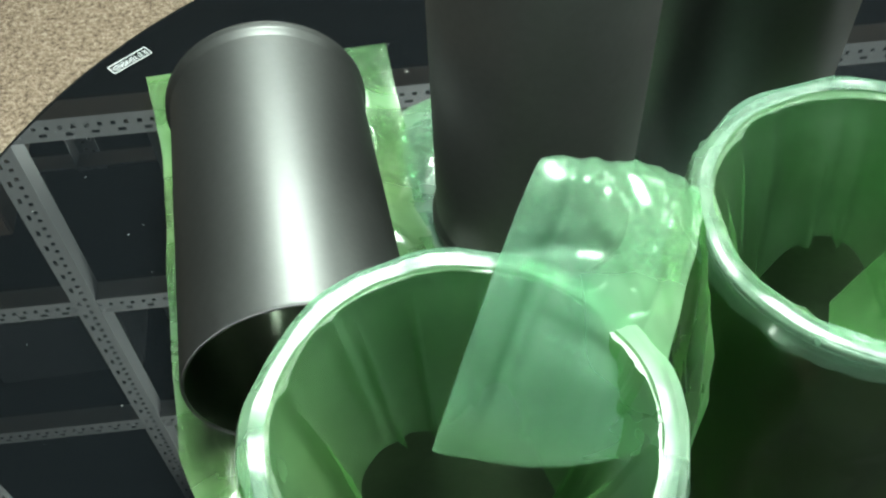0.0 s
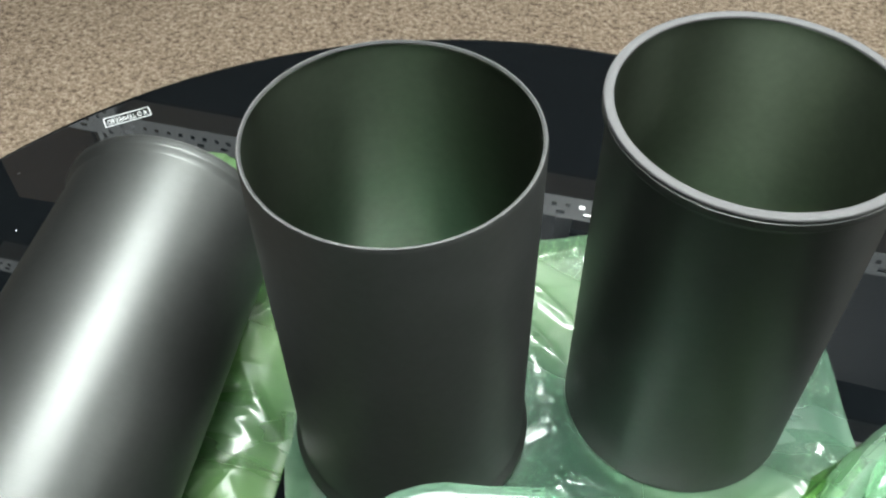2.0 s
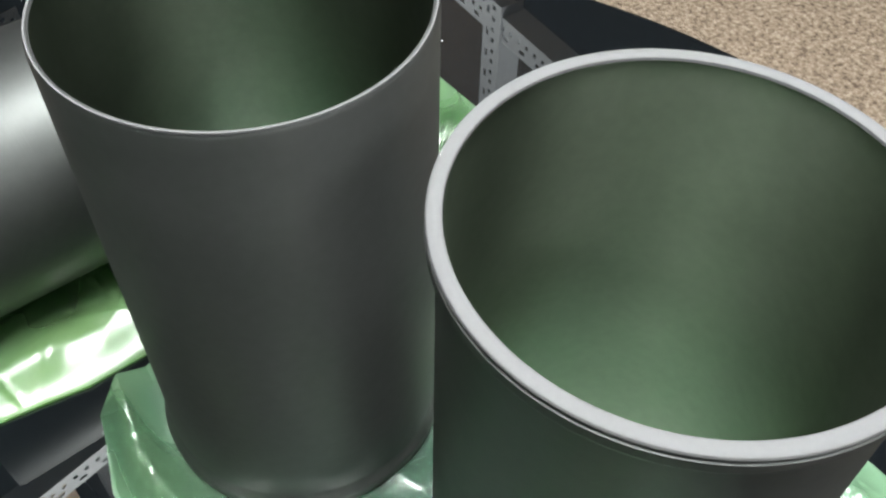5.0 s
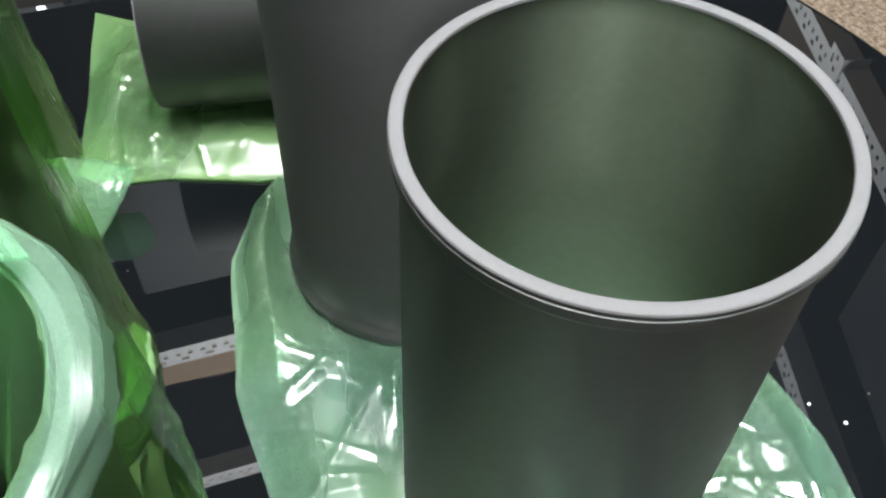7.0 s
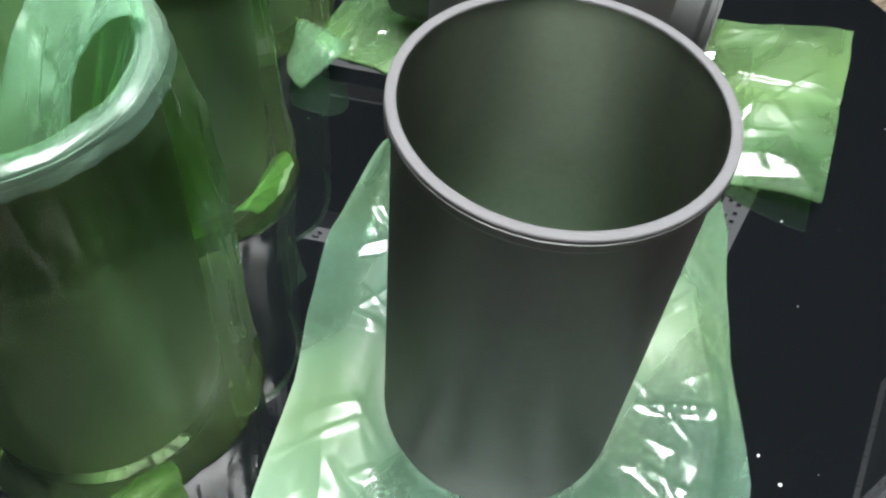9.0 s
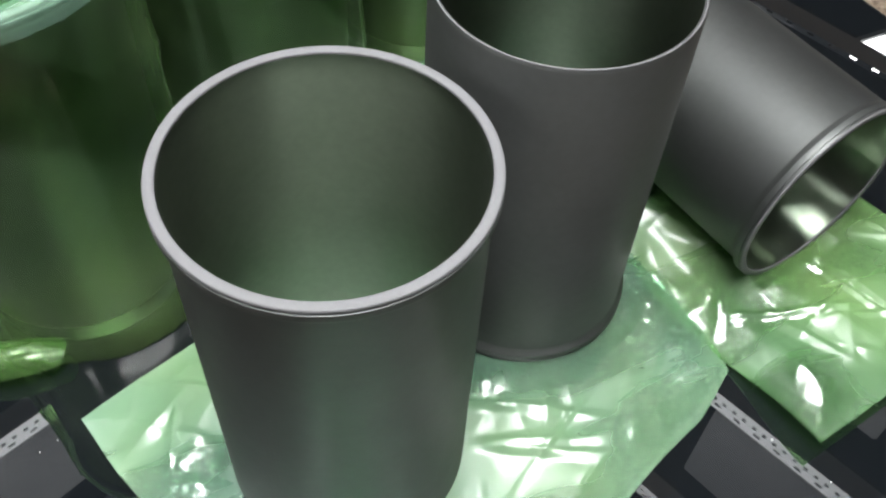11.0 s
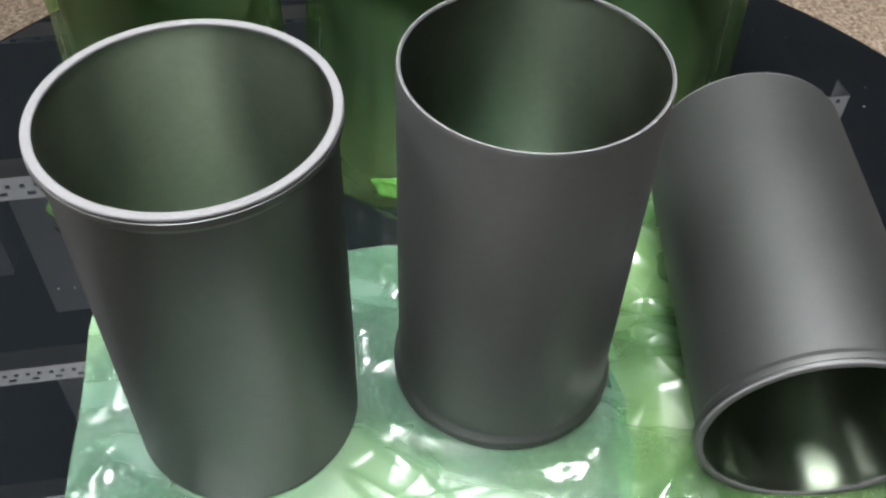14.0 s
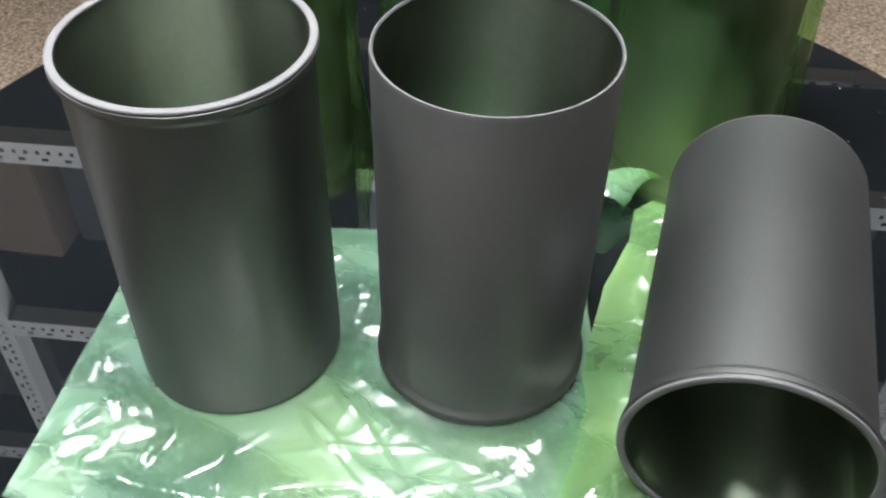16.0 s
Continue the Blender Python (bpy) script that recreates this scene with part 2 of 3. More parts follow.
def turned(profile, n=128, close=True):
    """A body of revolution from rows of (radius, height)."""
    bm = bmesh.new()
    rings = []
    for r, z in profile:
        rings.append([bm.verts.new((r * math.cos(2 * math.pi * i / n), r * math.sin(2 * math.pi * i / n), z)) for i in range(n)])
    m = len(rings)
    for j in range(m if close else m - 1):
        a, b = rings[j], rings[(j + 1) % m]
        for i in range(n):
            bm.faces.new((a[i], a[(i + 1) % n], b[(i + 1) % n], b[i]))
    return bm


# ---- room ----
def room():
    bm = box(6.4, 6.4, 0.1, 0, 0, FLOOR - 0.1)
    tagged(part("floor", bm, CARPET, smooth=0), "beige brown speckled loop-pile carpet", "floor", kind="structure")
    bm = box(6.4, 6.4, 0.1, 0, 0, CEIL)
    tagged(part("ceiling", bm, CEILING, smooth=0), "plain dark painted ceiling", "ceiling", kind="structure")
    for nm, sx, sy, x, y in (("wall_north", 6.4, 0.1, 0, 3.25), ("wall_south", 6.4, 0.1, 0, -3.25), ("wall_east", 0.1, 6.4, 3.25, 0), ("wall_west", 0.1, 6.4, -3.25, 0)):
        tagged(part(nm, box(sx, sy, CEIL - FLOOR, x, y, FLOOR), WALL, smooth=0), "plain charcoal painted wall", "wall", kind="structure")


room()


# housing for an unseen panel; all but the first are invented fill lights
def unseen_ceiling_panel(x, y, w, l):
    root = new("unseen_ceiling_panel")
    root.location = (x, y, CEIL)
    bm = bmesh.new()
    for sx, sy, dx, dy in ((w + 0.04, 0.02, 0, l / 2 + 0.01), (w + 0.04, 0.02, 0, -l / 2 - 0.01), (0.02, l, w / 2 + 0.01, 0), (0.02, l, -w / 2 - 0.01, 0)):
        box(sx, sy, 0.05, dx, dy, -0.05, bm=bm)
    part("frame", bm, ANGLE, root)
    part("diffuser", box(w, l, 0.01, 0, 0, -0.03), glow, root, "glowing white diffuser of an unseen panel")
    tagged(root, "unseen white ceiling light panel, placed to light liners, bags and carpet", "ceiling lamp", group="ceiling lamps")


for px, py, pw, pl, watts in PANELS:
    unseen_ceiling_panel(px, py, pw, pl)

# ---- table ----
CX, CY, RT = -0.0475, 0.081, 0.4997


def table():
    root = new("glass_table")
    root.location = (CX, CY, FLOOR)
    h = TOP - FLOOR
    e = 0.003
    prof = [(0.0005, h), (RT - e - 0.002, h), (RT - e, h), (RT - e * 0.3, h - e * 0.3), (RT, h - e), (RT, h - 0.010 + e), (RT - e * 0.3, h - 0.010 + e * 0.3), (RT - e, h - 0.010), (RT - e - 0.002, h - 0.010), (0.0005, h - 0.010)]
    part("glass_top", turned(prof, 192), GLASS, root, "round black tempered glass top", smooth=30)
    part("column", turned([(0.0005, h - 0.0105), (0.12, h - 0.0105), (0.12, h - 0.018), (0.045, h - 0.03), (0.04, 0.03), (0.0005, 0.03)], 64), STEELBASE, root)
    part("base_plate", turned([(0.0005, 0.03), (0.20, 0.028), (0.26, 0.012), (0.265, 0.0), (0.0005, 0.0)], 96), STEELBASE, root)
    tagged(root, "round table with glossy black glass top", "table")


table()

# ---- cylinder liners ----
RB, RF, RI, LH = 0.068, 0.0713, 0.0663, 0.2387


def liner(name, label):
    """An upright liner with its flange on top; the base is at the origin."""
    root = new(name)
    b = 0.0012
    body = [(RI + 0.0003, LH - 0.0014), (RI + 0.0003, b), (RI + b * 0.5, 0.0), (RB - 2 * b, 0.0), (RB - b * 0.7, b * 0.4), (RB, b * 1.6), (RB, LH - 0.0118),
            (RB + 0.0002, LH - 0.0112), (RB + 0.0010, LH - 0.0100), (RF - 0.0010, LH - 0.0080), (RF - 0.0002, LH - 0.0072), (RF, LH - 0.0064), (RF, LH - 0.0030), (RF - 0.0006, LH - 0.0027),
            (RF - 0.0006, LH - 0.0020), (RF - 0.0002, LH - 0.0017), (RF - 0.0002, LH - 0.0010)]
    part("barrel", turned(body, 160), PHOS, root, smooth=35)
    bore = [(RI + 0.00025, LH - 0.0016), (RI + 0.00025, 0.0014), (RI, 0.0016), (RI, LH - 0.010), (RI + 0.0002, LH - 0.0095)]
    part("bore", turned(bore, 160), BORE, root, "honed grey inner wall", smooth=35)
    ring = [(RI, LH - 0.0014), (RF - 0.0002, LH - 0.0010), (RF - 0.0005, LH - 0.0003), (RF - 0.0010, LH), (RI + 0.0008, LH), (RI + 0.0002, LH - 0.0004)]
    part("flange_face", turned(ring, 160), MACHINED, root, "pale bare machined face of the flange", smooth=35)
    edge = [(RI + 0.0002, 0.0001), (RB - 0.0006, 0.0001), (RB - 0.0007, -0.0006), (RI + 0.0003, -0.0006)]
    part("spigot_edge", turned(edge, 160), MACHINED, root, "thin bare steel edge", smooth=35)
    tagged(root, label, "cylinder liner", group="cylinder liners")
    return root


upright = liner("cylinder_liner", "dark grey steel cylinder liner standing flange up on green polythene")
upright.matrix_basis = pose(-0.151, -0.069, 0.0008)
flipped = copy_thing(upright, pose(0, 0, LH, 180, 0, 0))
tagged(flipped, "dark grey steel cylinder liner standing flange down on green polythene")
LDIR = math.degrees(1.737)
lc = Vector((0.167, 0.0543, RF - 0.0079))
lying = copy_thing(upright, pose(*lc, 0, 0, LDIR) @ pose(0, 0, 0, 0, -90.9, 0) @ pose(0, 0, -LH / 2))
tagged(lying, "dark grey steel cylinder liner lying on its side on green polythene")

# ---- polythene bags ----


def smoothstep(a, b, x):
    t = min(1, max(0, (x - a) / (b - a)))
    return t * t * (3 - 2 * t)


def creases(rng, k, ext, size, amp, narrow):
    """Random straight folds: rows of place, direction, half length, half width and height."""
    rows = []
    for _ in range(k):
        x, y = rng.uniform(ext[0], ext[1]), rng.uniform(ext[2], ext[3])
        a = rng.gauss(0.4, 0.5) if rng.random() < 0.6 else rng.uniform(0, math.pi)
        rows.append((x, y, math.cos(a), math.sin(a), rng.uniform(0.4, 1.4) * size, rng.uniform(0.6, 1.6) * narrow, rng.choice((-0.5, 1, 1)) * rng.uniform(0.4, 1) * amp))
    return rows


def crumple(rows, x, y):
    h = 0
    for cx, cy, ux, uy, ln, wd, am in rows:
        dx, dy = x - cx, y - cy
        u, v = (dx * ux + dy * uy) / ln, (-dx * uy + dy * ux) / wd
        if abs(u) < 1 and -1 < v < 2.5:
            h += am * (1 - u * u) * ((1 + v) if v < 0 else (1 - v / 2.5))
    return h


def facets(x, y, size, seed):
    """Height of a field of flat triangular facets with sharp edges, from -1 to 1."""
    x += size * 0.25 * noise.noise((x / size * 0.55, y / size * 0.55, seed + 0.3))
    y += size * 0.25 * noise.noise((x / size * 0.55, y / size * 0.55, seed + 8.3))
    u, v = (x - y * 0.577) / size, y * 1.155 / size
    i, j = math.floor(u), math.floor(v)
    fu, fv = u - i, v - j

    def at(a, b):
        return 1.6 * noise.noise((a * 7.31 + 0.5, b * 5.77 + 0.25, seed * 2.9 + 0.1))
    if fu + fv < 1:
        return at(i, j) * (1 - fu - fv) + at(i + 1, j) * fu + at(i, j + 1) * fv
    return at(i + 1, j + 1) * (fu + fv - 1) + at(i + 1, j) * (1 - fv) + at(i, j + 1) * (1 - fu)


def ridge(n, sharp):
    """A crest where the noise n crosses nought: 1 on the crest, falling to 0."""
    return max(0.0, 1 - abs(n) / sharp)


def long_folds(x, y, seed):
    """Height of long straight thin folds that run in three directions, each in its own patches, 0 to 1."""
    h = 0.0
    for k, a in enumerate((0.35, 1.25, 2.6)):
        u, v = x * math.cos(a) + y * math.sin(a), -x * math.sin(a) + y * math.cos(a)
        m = smoothstep(-0.05, 0.25, noise.noise((x * 9, y * 9, seed + 3.1 * k)))
        if m:
            h = max(h, m * ridge(noise.noise((u * 4.5, v * 22, seed * 1.3 + 7.7 * k)), 0.13))
    return h


def drape(x, y, seed, grain):
    """Height in metres of loose film on a table: broad swells, then folds drawn out along the grain, then thin straight creases."""
    u, v = x * math.cos(grain) + y * math.sin(grain), -x * math.sin(grain) + y * math.cos(grain)
    v += 0.012 * noise.noise((u * 9, v * 9, seed + 2.2))
    h = 0.0030 * noise.noise((u * 6, v * 13, seed))
    h += 0.0046 * facets(u * 0.6, v, 0.040, seed) + 0.0014 * facets(u * 0.7, v, 0.019, seed + 3)
    where = smoothstep(-0.25, 0.3, noise.noise((x * 11, y * 11, seed + 9)))
    h += 0.0032 * where * ridge(noise.noise((u * 3.2, v * 17, seed + 1.7)), 0.30)
    h += 0.0020 * ridge(noise.noise((u * 5.5 + v * 2, v * 30, seed + 4.4)), 0.16) * smoothstep(-0.1, 0.25, noise.noise((x * 13, y * 13, seed + 5)))
    return h + 0.0026 * long_folds(x, y, seed) + 0.0016 * long_folds(x * 1.4 + 3, y * 1.4, seed + 20)


def flat_bag(name, edge_a, edge_b, label, seed, feet=(), nu=300, nv=240, puff=0.008, grain=0.4, lift=None, material=None, cap=None, bulge=0.0):
    """A bag lying flat: two skins between the rails edge_a and edge_b, with folds; feet: (x, y, radius) pressed down to the table."""

    def rail(pts, t):
        seg = [math.dist(pts[i], pts[i + 1]) for i in range(len(pts) - 1)]
        s = t * sum(seg)
        for i, l in enumerate(seg):
            if s <= l or i == len(seg) - 1:
                return Vector(pts[i]).lerp(Vector(pts[i + 1]), s / l)
            s -= l
    xs = [p[0] for p in edge_a + edge_b]
    ys = [p[1] for p in edge_a + edge_b]
    along = sum(math.dist(p, q) for p, q in zip(edge_a, edge_a[1:]))
    across = math.dist(edge_a[len(edge_a) // 2], edge_b[len(edge_b) // 2])
    top, low = [], []
    for i in range(nu + 1):
        u = i / nu
        a, b = rail(edge_a, u), rail(edge_b, u)
        tr, lr = [], []
        for j in range(nv + 1):
            v = j / nv
            p = a.lerp(b, v)
            x, y = p.x + bulge * 4 * v * (1 - v) * max(0, 1 - u / 0.2), p.y
            rim = min(u * along, (1 - u) * along, v * across, (1 - v) * across)
            full = smoothstep(0, 0.030, rim)
            z = TOP + 0.0014 + puff * full * (1 + 0.7 * noise.noise((x * 10, y * 10, seed + 6))) + (0.16 + 0.84 * full) * drape(x, y, seed, grain)
            up = lift(x, y, u, v) if lift else 0.0
            z = max(z, TOP + 0.0012) + up
            for fx, fy, fr in feet:
                dx, dy = x - fx, y - fy
                d = math.hypot(dx, dy)
                if d < fr + 0.12:
                    away = d - fr
                    if away > 0:
                        c, sn = dx / d, dy / d
                        z += 0.0036 * full * ridge(noise.noise((c * 2.3, sn * 2.3, seed + fx * 9 + away * 4)), 0.14) * smoothstep(0.002, 0.03, away) * (1 - smoothstep(0.03, 0.12, away))
                    k = smoothstep(fr + 0.024, fr + 0.001, d)
                    z = z * (1 - k) + min(z, -0.0012) * k
            if cap:
                z = min(z, cap(x, y))
            wob = 0.0022 * (1 - full)
            x += wob * noise.noise((x * 18, y * 18, 7.7 + seed))
            y += wob * noise.noise((x * 18, y * 18, 9.9 + seed))
            tr.append(Vector((x, y, z)))
            lr.append(Vector((x, y, min(TOP + 0.0006 + 0.9 * up, z - 0.0006))))
        top.append(tr)
        low.append(lr)
    root = new(name)
    root.location = (sum(xs) / len(xs), sum(ys) / len(ys), TOP)
    shift = Matrix.Translation(-root.location)
    for pname, skin, lab in (("upper_skin", top, "crinkled glossy upper film"), ("lower_skin", low, "")):
        bm = bmesh.new()
        vs = [[bm.verts.new(p) for p in line] for line in skin]
        for i in range(nu):
            for j in range(nv):
                bm.faces.new((vs[i][j], vs[i + 1][j], vs[i + 1][j + 1], vs[i][j + 1]))
        bmesh.ops.transform(bm, matrix=shift, verts=bm.verts)
        bm.normal_update()
        if sum(f.normal.z for f in bm.faces) < 0:
            bmesh.ops.reverse_faces(bm, faces=bm.faces)
        part(pname, bm, material or FILM, root, lab, smooth=26)
    bm = bmesh.new()
    loop = [(i, 0) for i in range(nu)] + [(nu, j) for j in range(nv)] + [(i, nv) for i in range(nu, 0, -1)] + [(0, j) for j in range(nv, 0, -1)]
    a, b = [bm.verts.new(top[i][j]) for i, j in loop], [bm.verts.new(low[i][j]) for i, j in loop]
    for k in range(len(loop)):
        q = (k + 1) % len(loop)
        bm.faces.new((a[k], a[q], b[q], b[k]))
    bmesh.ops.transform(bm, matrix=shift, verts=bm.verts)
    part("sealed_edge", bm, material or FILM, root, smooth=50)
    return tagged(root, label, "plastic bag", group="green polythene bags")


def cocked_side(x, y, u, v):
    """The long side of the bag beside the flipped liner is bent up into a fold."""
    return 0.015 * (1 - smoothstep(0.22, 0.42, u)) * max(0.0, 1 - abs(v - 0.07 - 0.06 * u) / 0.07)


def raised_end(x, y, u, v):
    """The free end of the second bag stands off the glass, its outer strip folded over."""
    return 0.016 * (1 - smoothstep(0.02, 0.24, u)) + 0.0035 * smoothstep(0.54, 0.56, v) * (1 - smoothstep(0.2, 0.3, u))


flat_bag("polythene_bag",
         [(0.037, 0.100), (-0.008, 0.106), (-0.097, 0.092), (-0.165, 0.062), (-0.205, 0.042), (-0.292, 0.012)],
         [(0.092, -0.120), (0.056, -0.142), (0.003, -0.161), (-0.044, -0.180), (-0.12, -0.219), (-0.212, -0.238)],
         "crumpled green polythene bag lying flat under the liners", 11,
         feet=((0, 0, RF), (-0.151, -0.069, RB)), bulge=0.024, grain=0.55, lift=cocked_side)


def under_lying(x, y):
    """Height of the lower side of the lying liner over the table."""
    a = radians(LDIR)
    dx, dy = x - lc.x, y - lc.y
    u, d = dx * math.cos(a) + dy * math.sin(a), abs(-dx * math.sin(a) + dy * math.cos(a))
    if abs(u) > LH / 2 + 0.012:
        return 1.0
    r = RF + 0.0015
    if d >= r:
        return 1.0 if d > r + 0.02 else lc.z + (d - r) * 3
    return max(TOP + 0.0014, lc.z - math.sqrt(r * r - d * d))


flat_bag("polythene_bag",
         [(0.105, -0.190), (0.093, -0.115), (0.084, -0.070), (0.076, -0.007), (0.063, 0.060), (0.057, 0.100), (0.060, 0.158), (0.052, 0.195), (0.062, 0.215)],
         [(0.305, -0.158), (0.292, -0.120), (0.278, -0.05), (0.264, 0.030), (0.255, 0.08), (0.245, 0.13), (0.236, 0.18), (0.222, 0.21), (0.232, 0.245)],
         "crumpled green polythene bag lying flat under the fallen liner", 23,
         cap=under_lying, material=FILM_YELLOW, grain=1.85, lift=raised_end)


def wrapped_liner(x, y, seed, label, tongues=()):
    """A liner inside an upright polythene bag whose mouth is tucked into the bore; tongues: 3 x 3 points of loose flaps of the mouth."""
    inner = copy_thing(upright, pose(x, y, 0.0008, 0, 0, 40 * seed))
    tagged(inner, "dark grey steel cylinder liner standing inside a green polythene bag", "cylinder liner")
    n, rng = 168, random.Random(seed)
    root = new("polythene_bag")
    root.location = (x, y, 0)
    prof = [(0.0850, TOP + 0.001), (0.0838, 0.002), (0.0810, 0.02), (0.0775, 0.06), (0.0758, 0.10), (0.0748, 0.14), (0.0745, 0.18), (0.0746, 0.215), (0.0749, 0.232),
            (0.0747, 0.2402), (0.0738, 0.2432), (0.0706, 0.2446), (0.0672, 0.2436), (0.0650, 0.238), (0.0625, 0.226), (0.0600, 0.212), (0.0575, 0.198), (0.0545, 0.184), (0.051, 0.171), (0.048, 0.160)]
    cuts = sorted(rng.uniform(0, 2 * math.pi) for _ in range(12))

    def chord(a):
        """How far a straight stretch of film between two kinks lies inside the circle."""
        lo = max([c for c in cuts if c <= a], default=cuts[-1] - 2 * math.pi)
        hi = min([c for c in cuts if c > a], default=cuts[0] + 2 * math.pi)
        half = min(0.22, (hi - lo) / 2)
        return math.cos(half) / math.cos(min(half, abs(a - (lo + hi) / 2)))
    loose, side = LOOSE[seed - 1]

    def slack(a):
        return max(0.0, math.cos(a - side)) ** 2
    fine = []
    for a, b in zip(prof, prof[1:]):
        for k in range(3):
            fine.append((a[0] + (b[0] - a[0]) * k / 3, a[1] + (b[1] - a[1]) * k / 3))
    fine.append(prof[-1])
    bm = bmesh.new()
    rings = []
    for j, (r, z) in enumerate(fine):
        s = j / (len(fine) - 1)
        ring = []
        inside = smoothstep(0.62, 1.0, s)
        for i in range(n):
            a = 2 * math.pi * i / n
            c, sn = math.cos(a), math.sin(a)
            fold = abs(noise.noise((c * 1.7, sn * 1.7, z * 3 + seed * 3.7))) + (0.4 if s < 0.62 else 0.15) * abs(noise.noise((c * 5, sn * 5, z * 6 + seed)))
            kink = chord(a)
            lobe = abs(noise.noise((c * 1.15, sn * 1.15, z * 1.5 + seed * 5.1))) + 0.06 * facets(a * 0.06, z, 0.045, seed)
            if s < 0.45:
                rr = r * (0.4 + 0.6 * kink) + 0.007 * (fold - 0.10) * (1 - smoothstep(0.28, 0.46, s)) + 0.001 * fold + 0.0022 * long_folds(a * 0.075 + z * 0.25, z * 0.8 + a * 0.01, seed) + 0.0011 * ridge(noise.noise((c * 3.3 + z * 2, sn * 3.3, seed * 1.9)), 0.12)
                rr = max(rr, 0.0722) + loose * slack(a) * (1 - 0.6 * smoothstep(0.18, 0.235, z))
            else:
                rr = r * kink if s < 0.62 else r * (1 - (1 - kink) * (1 - inside)) - inside * (0.024 * lobe + 0.007 * max(0, 1 - abs(noise.noise((c * 2.4, sn * 2.4, seed + z * 2))) / 0.12))
                if s > 0.62:
                    rr = min(rr - 0.0030 * smoothstep(0.62, 0.75, s) * (1 - smoothstep(0.85, 1.0, s)) * ridge(noise.noise((c * 2.0, sn * 2.0, seed * 2.2 + z * 1.2)), 0.12), 0.0655)
            zz = z + 0.0016 * noise.noise((c * 4, sn * 4, seed)) * smoothstep(0.40, 0.5, s) + inside * 0.06 * noise.noise((c * 1.3, sn * 1.3, seed + 5.0))
            if 0.38 < s < 0.66:
                zz += 0.0012 * facets(a * 0.075, r, 0.019, seed + 2)
                rr += 0.0008 * facets(a * 0.075, r + z, 0.017, seed + 6)
                zz -= 0.0012 * (1 - kink) * 60 * 0.02
            if 0.45 <= s < 0.62:
                rr += 0.4 * loose * slack(a) * (1 - smoothstep(0.45, 0.62, s))
            if r > 0.0715 and z > 0.1:
                rr = max(rr, 0.0722)
            elif r > 0.0640 and z > 0.237:
                zz = max(zz, 0.2416)
            if j == 0:
                zz = TOP + 0.001
            ring.append(bm.verts.new((rr * c, rr * sn, zz)))
        rings.append(ring)
    co = [[v.co.copy() for v in ring] for ring in rings]
    bm.free()
    m = len(co)
    for name, j0, j1, mat, lab in (("sleeve", 0, round(0.42 * (m - 1)), FILM_CLEAR, ""), ("rim_fold", round(0.42 * (m - 1)), round(0.63 * (m - 1)), FILM_PALE, "pale doubled fold of film over the rim"),
                                   ("lining", round(0.63 * (m - 1)), m - 1, FILM_MID, "film tucked loosely into the bore")):
        bm = bmesh.new()
        vs = [[bm.verts.new(p) for p in ring] for ring in co[j0:j1 + 1]]
        for a, b in zip(vs, vs[1:]):
            for i in range(n):
                bm.faces.new((a[i], a[(i + 1) % n], b[(i + 1) % n], b[i]))
        part(name, bm, mat, root, lab, smooth=18)
    for t, rows in enumerate(tongues):
        if rows[0][0][2] < 0.1:
            part("bag_tail", sheet(rows, seed * 10 + t, Vector((x, y, 0)), 40, 40, 0.002), FILM_CLEAR if seed == 3 else FILM_PALE, root, "shiny crumpled tail of the bag", smooth=50)
            continue
        if seed == 1:
            wing = (((-0.033, 0.213, 0.251), (-0.030, 0.250, 0.249), (-0.019, 0.300, 0.246)),
                    ((-0.036, 0.222, 0.170), (-0.033, 0.260, 0.170), (-0.022, 0.300, 0.170)),
                    ((-0.030, 0.235, 0.080), (-0.028, 0.265, 0.080), (-0.020, 0.300, 0.080)))
            part("side_fold", sheet(wing, 17, Vector((x, y, 0)), 48, 48, 0.0025), FILM_MID, root, "loose side fold of the bag", smooth=50)
        part("mouth_flap", sheet(rows, seed * 10 + t, Vector((x, y, 0))), FILM_MID if seed == 2 else FILM_PALE, root, "loose pale green flap of the bag mouth", smooth=50)
    tagged(root, label, "plastic bag", group="bags round liners")
    return root


